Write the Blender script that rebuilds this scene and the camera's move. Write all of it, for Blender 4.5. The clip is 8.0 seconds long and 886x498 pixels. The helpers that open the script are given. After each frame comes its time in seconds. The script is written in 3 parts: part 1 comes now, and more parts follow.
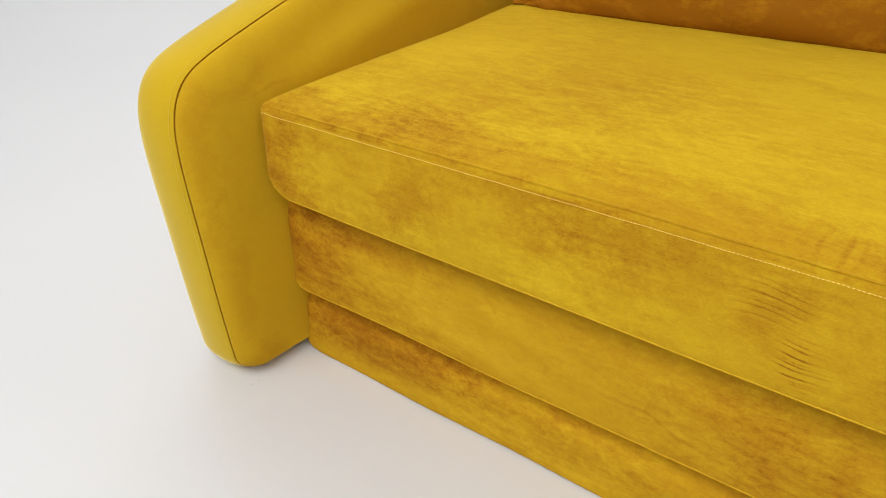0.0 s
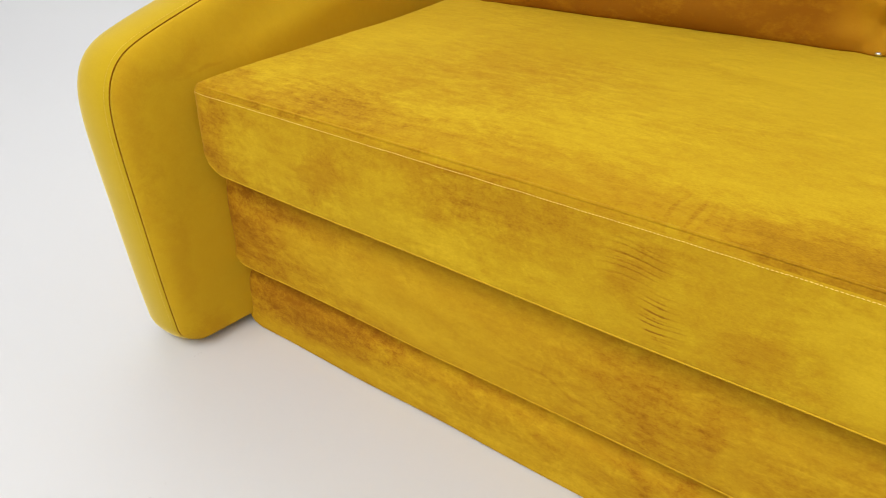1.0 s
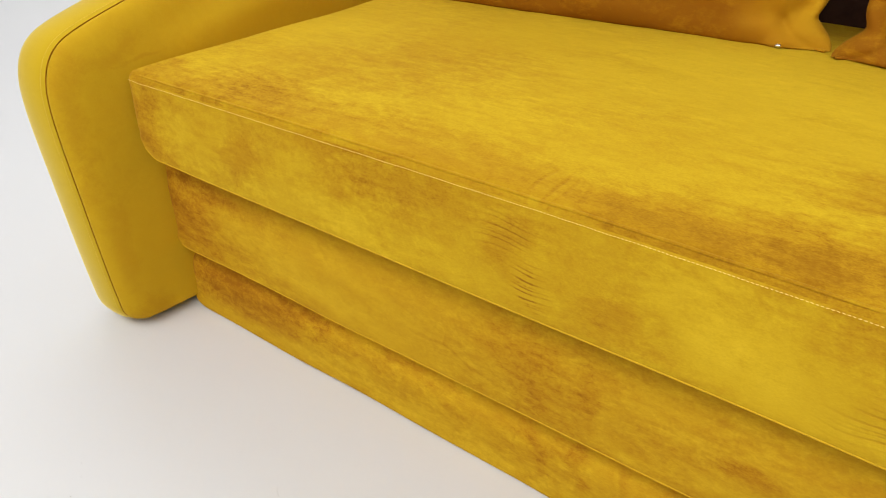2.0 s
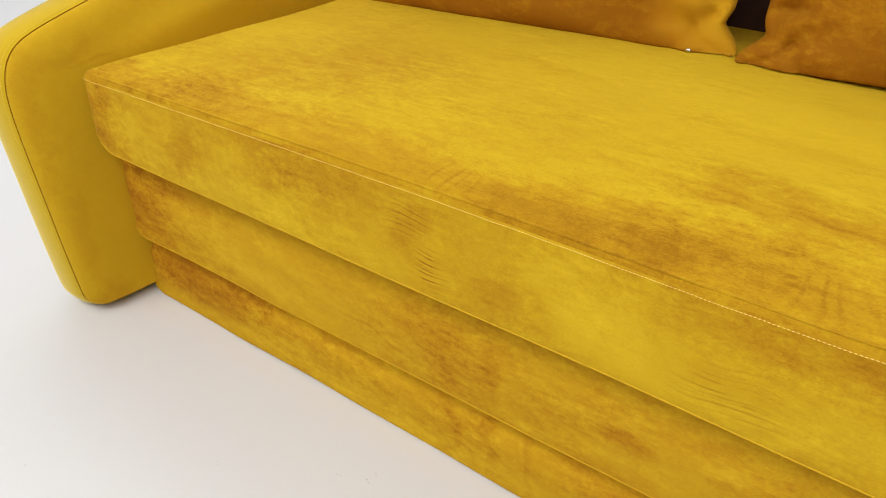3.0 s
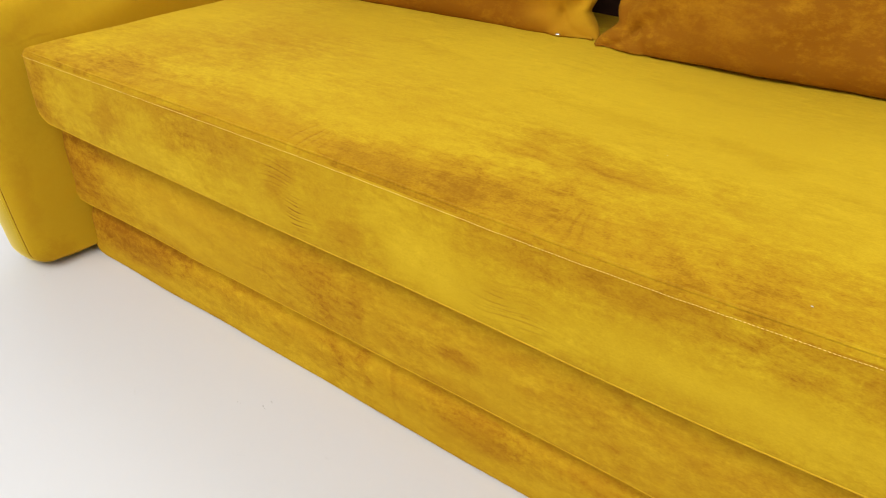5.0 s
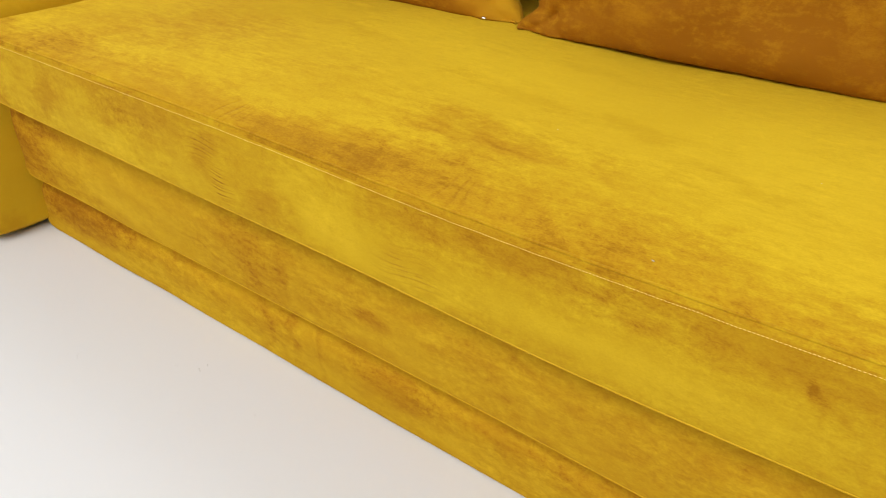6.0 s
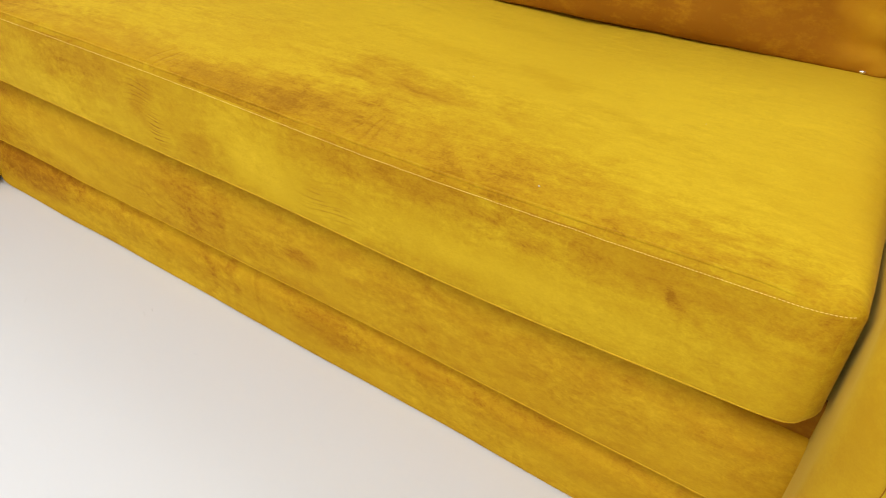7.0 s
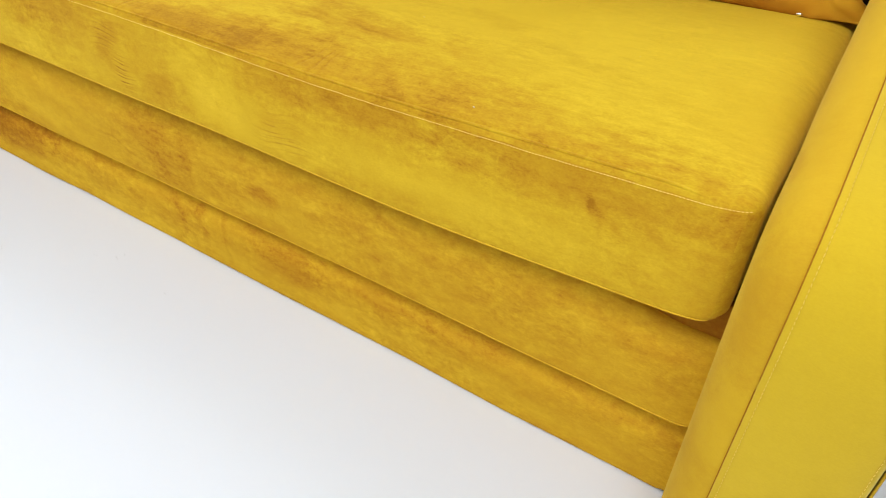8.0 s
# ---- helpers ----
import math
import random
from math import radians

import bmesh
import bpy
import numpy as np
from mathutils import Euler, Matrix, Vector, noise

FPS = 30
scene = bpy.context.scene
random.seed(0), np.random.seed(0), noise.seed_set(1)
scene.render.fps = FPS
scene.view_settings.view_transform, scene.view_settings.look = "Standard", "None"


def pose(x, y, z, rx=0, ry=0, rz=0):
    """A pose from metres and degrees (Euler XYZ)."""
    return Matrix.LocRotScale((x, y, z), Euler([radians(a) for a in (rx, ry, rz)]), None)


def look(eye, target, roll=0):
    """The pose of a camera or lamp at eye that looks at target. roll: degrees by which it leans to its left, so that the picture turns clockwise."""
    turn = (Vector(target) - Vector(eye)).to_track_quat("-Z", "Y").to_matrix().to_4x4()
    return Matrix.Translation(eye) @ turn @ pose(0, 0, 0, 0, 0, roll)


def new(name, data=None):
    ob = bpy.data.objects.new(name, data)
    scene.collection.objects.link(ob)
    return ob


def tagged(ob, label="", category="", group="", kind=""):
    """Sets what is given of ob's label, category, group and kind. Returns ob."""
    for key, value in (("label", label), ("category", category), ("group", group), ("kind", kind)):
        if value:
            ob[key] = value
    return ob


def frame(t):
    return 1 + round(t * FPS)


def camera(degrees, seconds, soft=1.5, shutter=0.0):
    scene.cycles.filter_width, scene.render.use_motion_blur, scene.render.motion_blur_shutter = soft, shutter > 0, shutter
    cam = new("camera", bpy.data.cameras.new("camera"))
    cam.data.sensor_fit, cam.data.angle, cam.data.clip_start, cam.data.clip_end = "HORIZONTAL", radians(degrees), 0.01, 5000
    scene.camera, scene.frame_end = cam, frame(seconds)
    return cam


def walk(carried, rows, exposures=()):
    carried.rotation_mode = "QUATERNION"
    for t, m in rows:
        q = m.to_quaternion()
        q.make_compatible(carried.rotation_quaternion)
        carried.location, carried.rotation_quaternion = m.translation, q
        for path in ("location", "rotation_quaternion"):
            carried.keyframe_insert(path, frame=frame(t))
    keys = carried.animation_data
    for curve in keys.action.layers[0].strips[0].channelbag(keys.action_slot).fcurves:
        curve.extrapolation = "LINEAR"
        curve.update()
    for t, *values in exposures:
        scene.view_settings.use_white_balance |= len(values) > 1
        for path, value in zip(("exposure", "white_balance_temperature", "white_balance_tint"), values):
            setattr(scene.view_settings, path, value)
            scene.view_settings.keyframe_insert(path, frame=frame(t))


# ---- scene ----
cam = camera(66.0, 8.0, soft=1.12)
PATH = [
    (0, (0.723, -0.55, 0.794), (-0.277, 0.785, -0.31), -2.2),
    (0.5, (0.785, -0.548, 0.792), (-0.216, 0.789, -0.308), -2.0),
    (1, (0.848, -0.538, 0.785), (-0.152, 0.802, -0.312), -1.6),
    (1.5, (0.913, -0.524, 0.78), (-0.096, 0.813, -0.313), -1.5),
    (2.8, (1.084, -0.509, 0.802), (0.081, 0.834, -0.289), -1.3),
    (3, (1.106, -0.511, 0.81), (0.106, 0.83, -0.287), -1.1),
    (3.5, (1.167, -0.515, 0.825), (0.166, 0.823, -0.274), -1.1),
    (4, (1.224, -0.524, 0.831), (0.228, 0.814, -0.272), -0.9),
    (4.5, (1.281, -0.531, 0.83), (0.288, 0.808, -0.274), -0.7),
    (6, (1.466, -0.529, 0.851), (0.529, 0.82, -0.291), 0.5),
    (6.5, (1.526, -0.539, 0.848), (0.626, 0.819, -0.312), 1.4),
    (7, (1.585, -0.552, 0.832), (0.705, 0.809, -0.34), 1.9),
    (7.5, (1.643, -0.567, 0.817), (0.779, 0.792, -0.369), 2.0),
    (8, (1.686, -0.586, 0.795), (0.826, 0.765, -0.403), 2.0),
]
EXPOSURES = [
    (0.0, -0.07, 6500, 10), (1.5, -0.05, 6500, 10), (3.5, 0.0, 6500, 10), (7.0, 0.0, 6500, 10),
    (7.4, 0.03, 6430, 10), (7.7, 0.10, 6250, 9), (8.0, 0.18, 5900, 8),
]
walk(cam, [(t, look(eye, target, roll)) for t, eye, target, roll in PATH], EXPOSURES)

# ---- light: a white studio under wide soft ceiling lights, with added fills ----
world = bpy.data.worlds.new("studio_air")
scene.world = world
world.use_nodes = True
world.node_tree.nodes["Background"].inputs[0].default_value = (0.98, 0.98, 0.98, 1)
world.node_tree.nodes["Background"].inputs[1].default_value = 0.15


def soft_light(name, eye, target, size_x, size_y, watts, colour=(0.995, 1.0, 0.995)):
    lamp = bpy.data.lights.new(name, "AREA")
    lamp.shape, lamp.size, lamp.size_y = "RECTANGLE", size_x, size_y
    lamp.energy, lamp.color = watts, colour
    ob = new(name, lamp)
    ob.matrix_world = look(eye, target)
    return ob


soft_light("ceiling_light_front", (0.9, -1.6, 3.1), (0.9, -0.25, 0.1), 5.0, 2.2, 160)
soft_light("ceiling_light_back", (0.6, 2.0, 3.1), (0.6, 1.3, 0.0), 5.0, 2.4, 42)
# Next two are added fills: one for the far floor, one for front faces.
soft_light("side_fill_light", (-2.9, 2.4, 3.1), (-2.8, 2.4, 0.0), 2.6, 3.8, 50)
soft_light("front_fill_light", (1.6, -4.2, 1.9), (1.0, 0.0, 0.3), 3.6, 2.0, 20)


# ---- materials ----
def material(name):
    m = bpy.data.materials.new(name)
    m.use_nodes = True
    return m, m.node_tree.nodes, m.node_tree.links, m.node_tree.nodes["Principled BSDF"]


def ramp(nodes, stops):
    r = nodes.new("ShaderNodeValToRGB")
    while len(r.color_ramp.elements) < len(stops):
        r.color_ramp.elements.new(0.5)
    for e, (at, value) in zip(r.color_ramp.elements, stops):
        e.position = at
        e.color = (*value, 1) if isinstance(value, tuple) else (value, value, value, 1)
    return r


def noise_tex(nodes, links, coord, scale, detail=3.0, rough=0.55, distortion=0.0, stretch=(1, 1, 1), shift=(0, 0, 0), turn=(0, 0, 0)):
    mp = nodes.new("ShaderNodeMapping")
    mp.inputs["Scale"].default_value, mp.inputs["Location"].default_value = stretch, shift
    mp.inputs["Rotation"].default_value = tuple(radians(a) for a in turn)
    links.new(coord, mp.inputs["Vector"])
    n = nodes.new("ShaderNodeTexNoise")
    n.inputs["Scale"].default_value, n.inputs["Detail"].default_value = scale, detail
    n.inputs["Roughness"].default_value, n.inputs["Distortion"].default_value = rough, distortion
    links.new(mp.outputs[0], n.inputs["Vector"])
    return n.outputs["Fac"]


def calc(nodes, links, op, a, b, clamp=False):
    n = nodes.new("ShaderNodeMath")
    n.operation, n.use_clamp = op, clamp
    for socket, v in zip(n.inputs, (a, b)):
        if isinstance(v, (int, float)):
            socket.default_value = v
        else:
            links.new(v, socket)
    return n.outputs[0]


def blob(nodes, links, coord, centre, size, turn=(0, 0, 0), core=0.3, fray=None):
    """1 in the core of an ellipsoid, falling softly to 0 at its rim; fray roughens the fall."""
    mp = nodes.new("ShaderNodeMapping")
    mp.vector_type = "TEXTURE"
    mp.inputs["Location"].default_value, mp.inputs["Scale"].default_value = centre, size
    mp.inputs["Rotation"].default_value = tuple(radians(a) for a in turn)
    links.new(coord, mp.inputs["Vector"])
    ln = nodes.new("ShaderNodeVectorMath")
    ln.operation = "LENGTH"
    links.new(mp.outputs[0], ln.inputs[0])
    far = ln.outputs["Value"] if fray is None else calc(nodes, links, "ADD", ln.outputs["Value"], fray)
    return smooth_step(nodes, links, far, 1.0, core)


def smooth_step(nodes, links, value, lo, hi):
    n = nodes.new("ShaderNodeMapRange")
    n.interpolation_type = "SMOOTHSTEP"
    n.inputs["From Min"].default_value, n.inputs["From Max"].default_value = lo, hi
    links.new(value, n.inputs["Value"])
    return n.outputs["Result"]


def warped(nodes, links, coord, scale, amount, shift, detail=7.0):
    """The coordinate pushed about by a rough noise, so that soft outlines turn ragged."""
    mp = nodes.new("ShaderNodeMapping")
    mp.inputs["Location"].default_value = shift
    links.new(coord, mp.inputs["Vector"])
    n = nodes.new("ShaderNodeTexNoise")
    n.inputs["Scale"].default_value, n.inputs["Detail"].default_value, n.inputs["Roughness"].default_value = scale, detail, 0.62
    links.new(mp.outputs[0], n.inputs["Vector"])
    half = nodes.new("ShaderNodeVectorMath")
    half.operation = "SUBTRACT"
    half.inputs[1].default_value = (0.5, 0.5, 0.5)
    links.new(n.outputs["Color"], half.inputs[0])
    push = nodes.new("ShaderNodeVectorMath")
    push.operation = "MULTIPLY_ADD"
    push.inputs[1].default_value = amount
    links.new(half.outputs[0], push.inputs[0])
    links.new(coord, push.inputs[2])
    return push.outputs[0]


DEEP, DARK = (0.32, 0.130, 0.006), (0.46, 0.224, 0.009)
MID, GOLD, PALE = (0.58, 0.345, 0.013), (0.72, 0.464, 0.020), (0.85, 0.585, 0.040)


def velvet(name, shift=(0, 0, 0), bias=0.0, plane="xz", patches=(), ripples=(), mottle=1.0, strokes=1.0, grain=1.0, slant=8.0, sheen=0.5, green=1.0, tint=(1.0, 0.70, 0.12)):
    """Mustard velvet: pile brushed into lighter and browner patches with ragged rims, short strokes along the pile,
    fine pile grain; bias and green also carry shade.
    plane: the two axes in which patches lie. patches: (u, v, half width, half height, turn, amount) brushed with or
    against the pile, or painting light and shade into the colour.
    ripples: (u, v, half width, half height, spacing, amount) of finger-width wrinkles, darkened in colour as well as
    relief, across v, or across u where the spacing is negative."""
    m, nodes, links, bsdf = material(name)
    coord = nodes.new("ShaderNodeTexCoord").outputs["Object"]
    flat = plane == "xy"

    def add(a, b):
        return calc(nodes, links, "ADD", a, b)

    def times(a, b):
        return calc(nodes, links, "MULTIPLY", a, b)

    def around(a, k):
        return times(calc(nodes, links, "SUBTRACT", a, 0.5), k)

    def place(u, v):
        return {"xy": (u, v, 0.0), "xz": (u, 0.0, v), "yz": (0.0, u, v)}[plane]

    def extent(su, sv):
        return {"xy": (su, sv, 9.0), "xz": (su, 9.0, sv), "yz": (9.0, su, sv)}[plane]

    def turned(angle):
        return {"xy": (0, 0, angle), "xz": (0, -angle, 0), "yz": (angle, 0, 0)}[plane]

    lay = (0, 0, -slant) if flat else (0, slant, 0)
    drift = noise_tex(nodes, links, coord, 3.2, 2.0, 0.5, 0.2, (1, 1, 1), shift)
    patch = noise_tex(nodes, links, coord, 18.0, 9.0, 0.66, 0.6, (0.8, 1.5, 1.4), shift, lay)
    stroke = noise_tex(nodes, links, coord, 46.0, 6.0, 0.72, 0.3, (0.55, 2.0, 1.7), shift, lay)
    crushed = noise_tex(nodes, links, coord, 90.0, 4.0, 0.70, 0.8, (1, 1, 1), shift)
    pile = noise_tex(nodes, links, coord, 420.0, 2.0, 0.7, 0.0, (0.7, 1.4, 1.4), shift, lay)
    where = smooth_step(nodes, links, noise_tex(nodes, links, coord, 5.5, 4.0, 0.6, 0.4, (1, 1, 1), (shift[1], shift[2], shift[0])), 0.40, 0.60)
    rough_here = add(times(where, 0.6), 0.55)
    nap_shade = add(around(drift, 0.35 * mottle), 0.5 + bias)
    nap_shade = add(nap_shade, times(around(patch, 0.60 * mottle), rough_here))
    nap_shade = add(nap_shade, times(around(stroke, 0.90 * strokes), rough_here))
    nap_shade = add(nap_shade, times(around(crushed, 0.55 * strokes), rough_here))
    nap_shade = add(nap_shade, around(pile, 0.40 * grain))
    ragged = warped(nodes, links, coord, 7.0, (0.20, 0.12, 0.10), shift, 3.0)
    fray = add(add(around(crushed, 0.35), around(stroke, 0.5)), add(around(patch, 0.5), around(pile, 0.25)))
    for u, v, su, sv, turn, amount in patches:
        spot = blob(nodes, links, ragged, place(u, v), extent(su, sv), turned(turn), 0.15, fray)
        nap_shade = add(nap_shade, times(spot, 0.66 * amount))
    relief = None
    if ripples:
        near = warped(nodes, links, coord, 20.0, (0.05, 0.04, 0.04), shift, 3.0)
        split = nodes.new("ShaderNodeSeparateXYZ")
        links.new(warped(nodes, links, coord, 13.0, (0.05, 0.05, 0.035), shift, 0.5), split.inputs[0])
    for u, v, su, sv, spacing, amount in ripples:
        across = split.outputs["X"] if spacing < 0 else split.outputs["Y" if flat else "Z"]
        wave = calc(nodes, links, "SINE", times(across, 2 * math.pi / abs(spacing)), 0.0)
        wave = add(times(wave, 0.7), times(calc(nodes, links, "SINE", times(across, 3.3 * math.pi / abs(spacing)), 0.0), 0.6))
        spot = blob(nodes, links, near, place(u, v), extent(su, sv), core=0.1)
        line = times(smooth_step(nodes, links, add(wave, around(crushed, 3.2)), -0.2, 1.2), times(spot, smooth_step(nodes, links, patch, 0.34, 0.54)))
        nap_shade = add(nap_shade, times(line, -amount))
        relief = line if relief is None else add(relief, line)
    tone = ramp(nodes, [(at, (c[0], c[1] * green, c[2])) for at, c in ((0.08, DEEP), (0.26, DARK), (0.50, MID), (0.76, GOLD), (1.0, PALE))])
    links.new(add(times(nap_shade, 0.62), 0.14), tone.inputs[0])
    links.new(tone.outputs[0], bsdf.inputs["Base Color"])
    bsdf.inputs["Roughness"].default_value = 0.82
    bsdf.inputs["Specular IOR Level"].default_value = 0.05
    links.new(calc(nodes, links, "ADD", times(nap_shade, 0.5 * sheen), 0.6 * sheen, clamp=True), bsdf.inputs["Sheen Weight"])
    bsdf.inputs["Sheen Roughness"].default_value = 0.38
    bsdf.inputs["Sheen Tint"].default_value = (*tint, 1)
    height = add(add(times(patch, 0.35 * mottle), times(stroke, 0.22 * strokes)), times(pile, 0.10))
    if relief is not None:
        height = add(height, times(relief, -0.5))
    bump = nodes.new("ShaderNodeBump")
    bump.inputs["Strength"].default_value, bump.inputs["Distance"].default_value = 0.35, 0.004
    links.new(height, bump.inputs["Height"])
    links.new(bump.outputs[0], bsdf.inputs["Normal"])
    return m


def plain(name, colour, rough=0.6, metal=0.0, scale=30.0, vary=0.12, bump=0.0):
    m, nodes, links, bsdf = material(name)
    coord = nodes.new("ShaderNodeTexCoord").outputs["Object"]
    n = noise_tex(nodes, links, coord, scale, 4.0, 0.6)
    tone = ramp(nodes, [(0.3, tuple(c * (1 - vary) for c in colour)), (0.7, colour)])
    links.new(n, tone.inputs[0])
    links.new(tone.outputs[0], bsdf.inputs["Base Color"])
    bsdf.inputs["Roughness"].default_value, bsdf.inputs["Metallic"].default_value = rough, metal
    bsdf.inputs["Specular IOR Level"].default_value = 0.12
    if bump:
        b = nodes.new("ShaderNodeBump")
        b.inputs["Strength"].default_value, b.inputs["Distance"].default_value = bump, 0.002
        links.new(n, b.inputs["Height"])
        links.new(b.outputs[0], bsdf.inputs["Normal"])
    return m


def painted_floor():
    """White painted studio floor with faint tonal drift and grey scuffs."""
    m, nodes, links, bsdf = material("white_floor_paint")
    coord = nodes.new("ShaderNodeTexCoord").outputs["Object"]
    drift = noise_tex(nodes, links, coord, 1.3, 3.0, 0.5)
    tone = ramp(nodes, [(0.3, (0.716, 0.715, 0.722)), (0.7, (0.728, 0.726, 0.728))])
    links.new(drift, tone.inputs[0])
    scuff = ramp(nodes, [(0.74, 0.0), (0.86, 1.0)])
    links.new(noise_tex(nodes, links, coord, 34.0, 7.0, 0.75, 1.5, (1, 0.5, 1)), scuff.inputs[0])
    mix = nodes.new("ShaderNodeMix")
    mix.data_type = "RGBA"
    links.new(calc(nodes, links, "MULTIPLY", scuff.outputs[0], 0.35), mix.inputs["Factor"])
    links.new(tone.outputs[0], mix.inputs["A"])
    mix.inputs["B"].default_value = (0.52, 0.51, 0.50, 1)
    links.new(mix.outputs["Result"], bsdf.inputs["Base Color"])
    bsdf.inputs["Roughness"].default_value = 0.48
    b = nodes.new("ShaderNodeBump")
    b.inputs["Strength"].default_value, b.inputs["Distance"].default_value = 0.06, 0.002
    links.new(noise_tex(nodes, links, coord, 90.0, 4.0, 0.6), b.inputs["Height"])
    links.new(b.outputs[0], bsdf.inputs["Normal"])
    return m


L = 1.648  # seat length between the armrests
M_FLOOR = painted_floor()
M_WALL = plain("white_studio_paint", (0.86, 0.86, 0.865), 0.85, scale=2.0, vary=0.03)
# For unseen walls only: grey so they bounce less light.
M_GREY = plain("bounce_cutting_grey", (0.34, 0.34, 0.345), 0.85, scale=2.0, vary=0.06)
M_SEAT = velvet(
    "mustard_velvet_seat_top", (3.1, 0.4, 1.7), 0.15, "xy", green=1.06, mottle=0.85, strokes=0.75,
    patches=[
        # Front-edge band: the turned edge's darker shading, put into the colour.
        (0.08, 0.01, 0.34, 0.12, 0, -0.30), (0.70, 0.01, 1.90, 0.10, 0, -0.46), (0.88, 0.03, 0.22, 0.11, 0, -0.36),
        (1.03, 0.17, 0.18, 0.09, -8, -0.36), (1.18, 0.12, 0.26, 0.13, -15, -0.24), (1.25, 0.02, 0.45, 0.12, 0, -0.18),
        (0.30, 0.20, 0.34, 0.18, 25, -0.24), (0.40, 0.28, 0.60, 0.40, 0, -0.22), (0.12, 0.33, 0.16, 0.12, 30, 0.15),
        # Pale centre and right: extra brightness at the back, painted in.
        (0.85, 0.46, 0.60, 0.24, 0, 0.26), (1.45, 0.35, 0.30, 0.30, 0, 0.30), (1.577, 0.046, 0.07, 0.035, 0, -0.15),
        # First: shade under and between the cushions, browned in the colour.
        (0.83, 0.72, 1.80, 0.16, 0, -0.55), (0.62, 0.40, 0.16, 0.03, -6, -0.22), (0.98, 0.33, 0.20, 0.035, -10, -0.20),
        (1.22, 0.30, 0.12, 0.03, -4, -0.24), (1.06, 0.47, 0.14, 0.025, -8, -0.16), (1.38, 0.22, 0.16, 0.03, -12, -0.22),
    ],
    ripples=[(0.705, 0.035, 0.06, 0.045, -0.015, 0.26), (1.09, 0.045, 0.08, 0.05, -0.017, 0.21)],
)
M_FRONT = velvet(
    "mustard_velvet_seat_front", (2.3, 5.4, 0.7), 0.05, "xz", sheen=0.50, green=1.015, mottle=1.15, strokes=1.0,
    # Dark upper, pale hem and dark left end paint shading in; smears are brushed.
    patches=[
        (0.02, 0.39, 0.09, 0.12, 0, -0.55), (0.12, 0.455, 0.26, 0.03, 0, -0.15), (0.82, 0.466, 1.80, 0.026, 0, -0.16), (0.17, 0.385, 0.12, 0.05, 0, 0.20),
        (0.27, 0.395, 0.05, 0.04, -30, -0.40), (0.36, 0.37, 0.16, 0.04, -15, 0.15), (0.50, 0.435, 0.24, 0.05, 0, -0.40),
        (0.55, 0.345, 0.40, 0.03, 0, 0.20), (0.70, 0.41, 0.05, 0.06, 0, -0.35), (0.82, 0.350, 0.06, 0.04, 0, -0.36),
        (0.93, 0.38, 0.12, 0.07, 0, 0.35), (1.15, 0.435, 0.28, 0.05, 0, -0.45), (1.20, 0.35, 0.30, 0.035, 0, 0.25),
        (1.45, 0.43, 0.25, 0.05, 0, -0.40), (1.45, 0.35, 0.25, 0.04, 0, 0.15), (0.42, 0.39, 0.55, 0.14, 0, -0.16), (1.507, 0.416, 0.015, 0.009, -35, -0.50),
    ],
    ripples=[(0.705, 0.352, 0.034, 0.045, 0.0078, 0.95), (0.675, 0.415, 0.06, 0.04, 0.0090, 0.36), (1.05, 0.355, 0.07, 0.045, 0.0090, 0.42)],
)
# Paler than the panels: the light their edges catch, put into the colour.
M_LIP = velvet("mustard_velvet_lit_edge", (0.9, 4.2, 3.6), 0.34, mottle=0.3, strokes=0.4, green=0.95)
# Redder, darker copies for both panels: overhang shade is put into their colour.
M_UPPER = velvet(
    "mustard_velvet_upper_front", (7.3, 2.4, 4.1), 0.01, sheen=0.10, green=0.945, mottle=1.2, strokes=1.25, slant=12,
    patches=[
        # Dark left end and top paint in shade by arm and seat overhang.
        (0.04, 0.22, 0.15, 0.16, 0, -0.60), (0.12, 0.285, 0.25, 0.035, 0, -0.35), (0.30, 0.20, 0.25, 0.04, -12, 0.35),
        (0.42, 0.235, 0.20, 0.03, -12, 0.20), (0.70, 0.22, 0.07, 0.10, 0, -0.28), (0.79, 0.22, 0.02, 0.08, 0, -0.22),
        (0.95, 0.20, 0.06, 0.02, -20, -0.40), (0.60, 0.19, 0.12, 0.007, -12, -0.35), (1.00, 0.17, 0.30, 0.03, 0, 0.20),
        (1.60, 0.24, 0.05, 0.10, 0, -0.20),
    ],
)
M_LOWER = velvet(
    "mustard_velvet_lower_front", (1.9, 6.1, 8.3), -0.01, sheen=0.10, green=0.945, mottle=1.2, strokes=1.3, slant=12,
    patches=[
        # Dark left and top, pale bottom: overhang shade and floor light painted in.
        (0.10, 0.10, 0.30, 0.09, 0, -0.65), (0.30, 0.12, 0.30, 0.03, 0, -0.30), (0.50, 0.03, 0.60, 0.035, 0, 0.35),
        (0.69, 0.08, 0.015, 0.08, 0, -0.30), (0.75, 0.08, 0.02, 0.09, 0, -0.32), (0.83, 0.08, 0.012, 0.09, 0, -0.25),
        (1.00, 0.08, 0.14, 0.05, -15, -0.42), (1.20, 0.10, 0.25, 0.04, 0, -0.25), (1.30, 0.03, 0.40, 0.035, 0, 0.28),
    ],
)
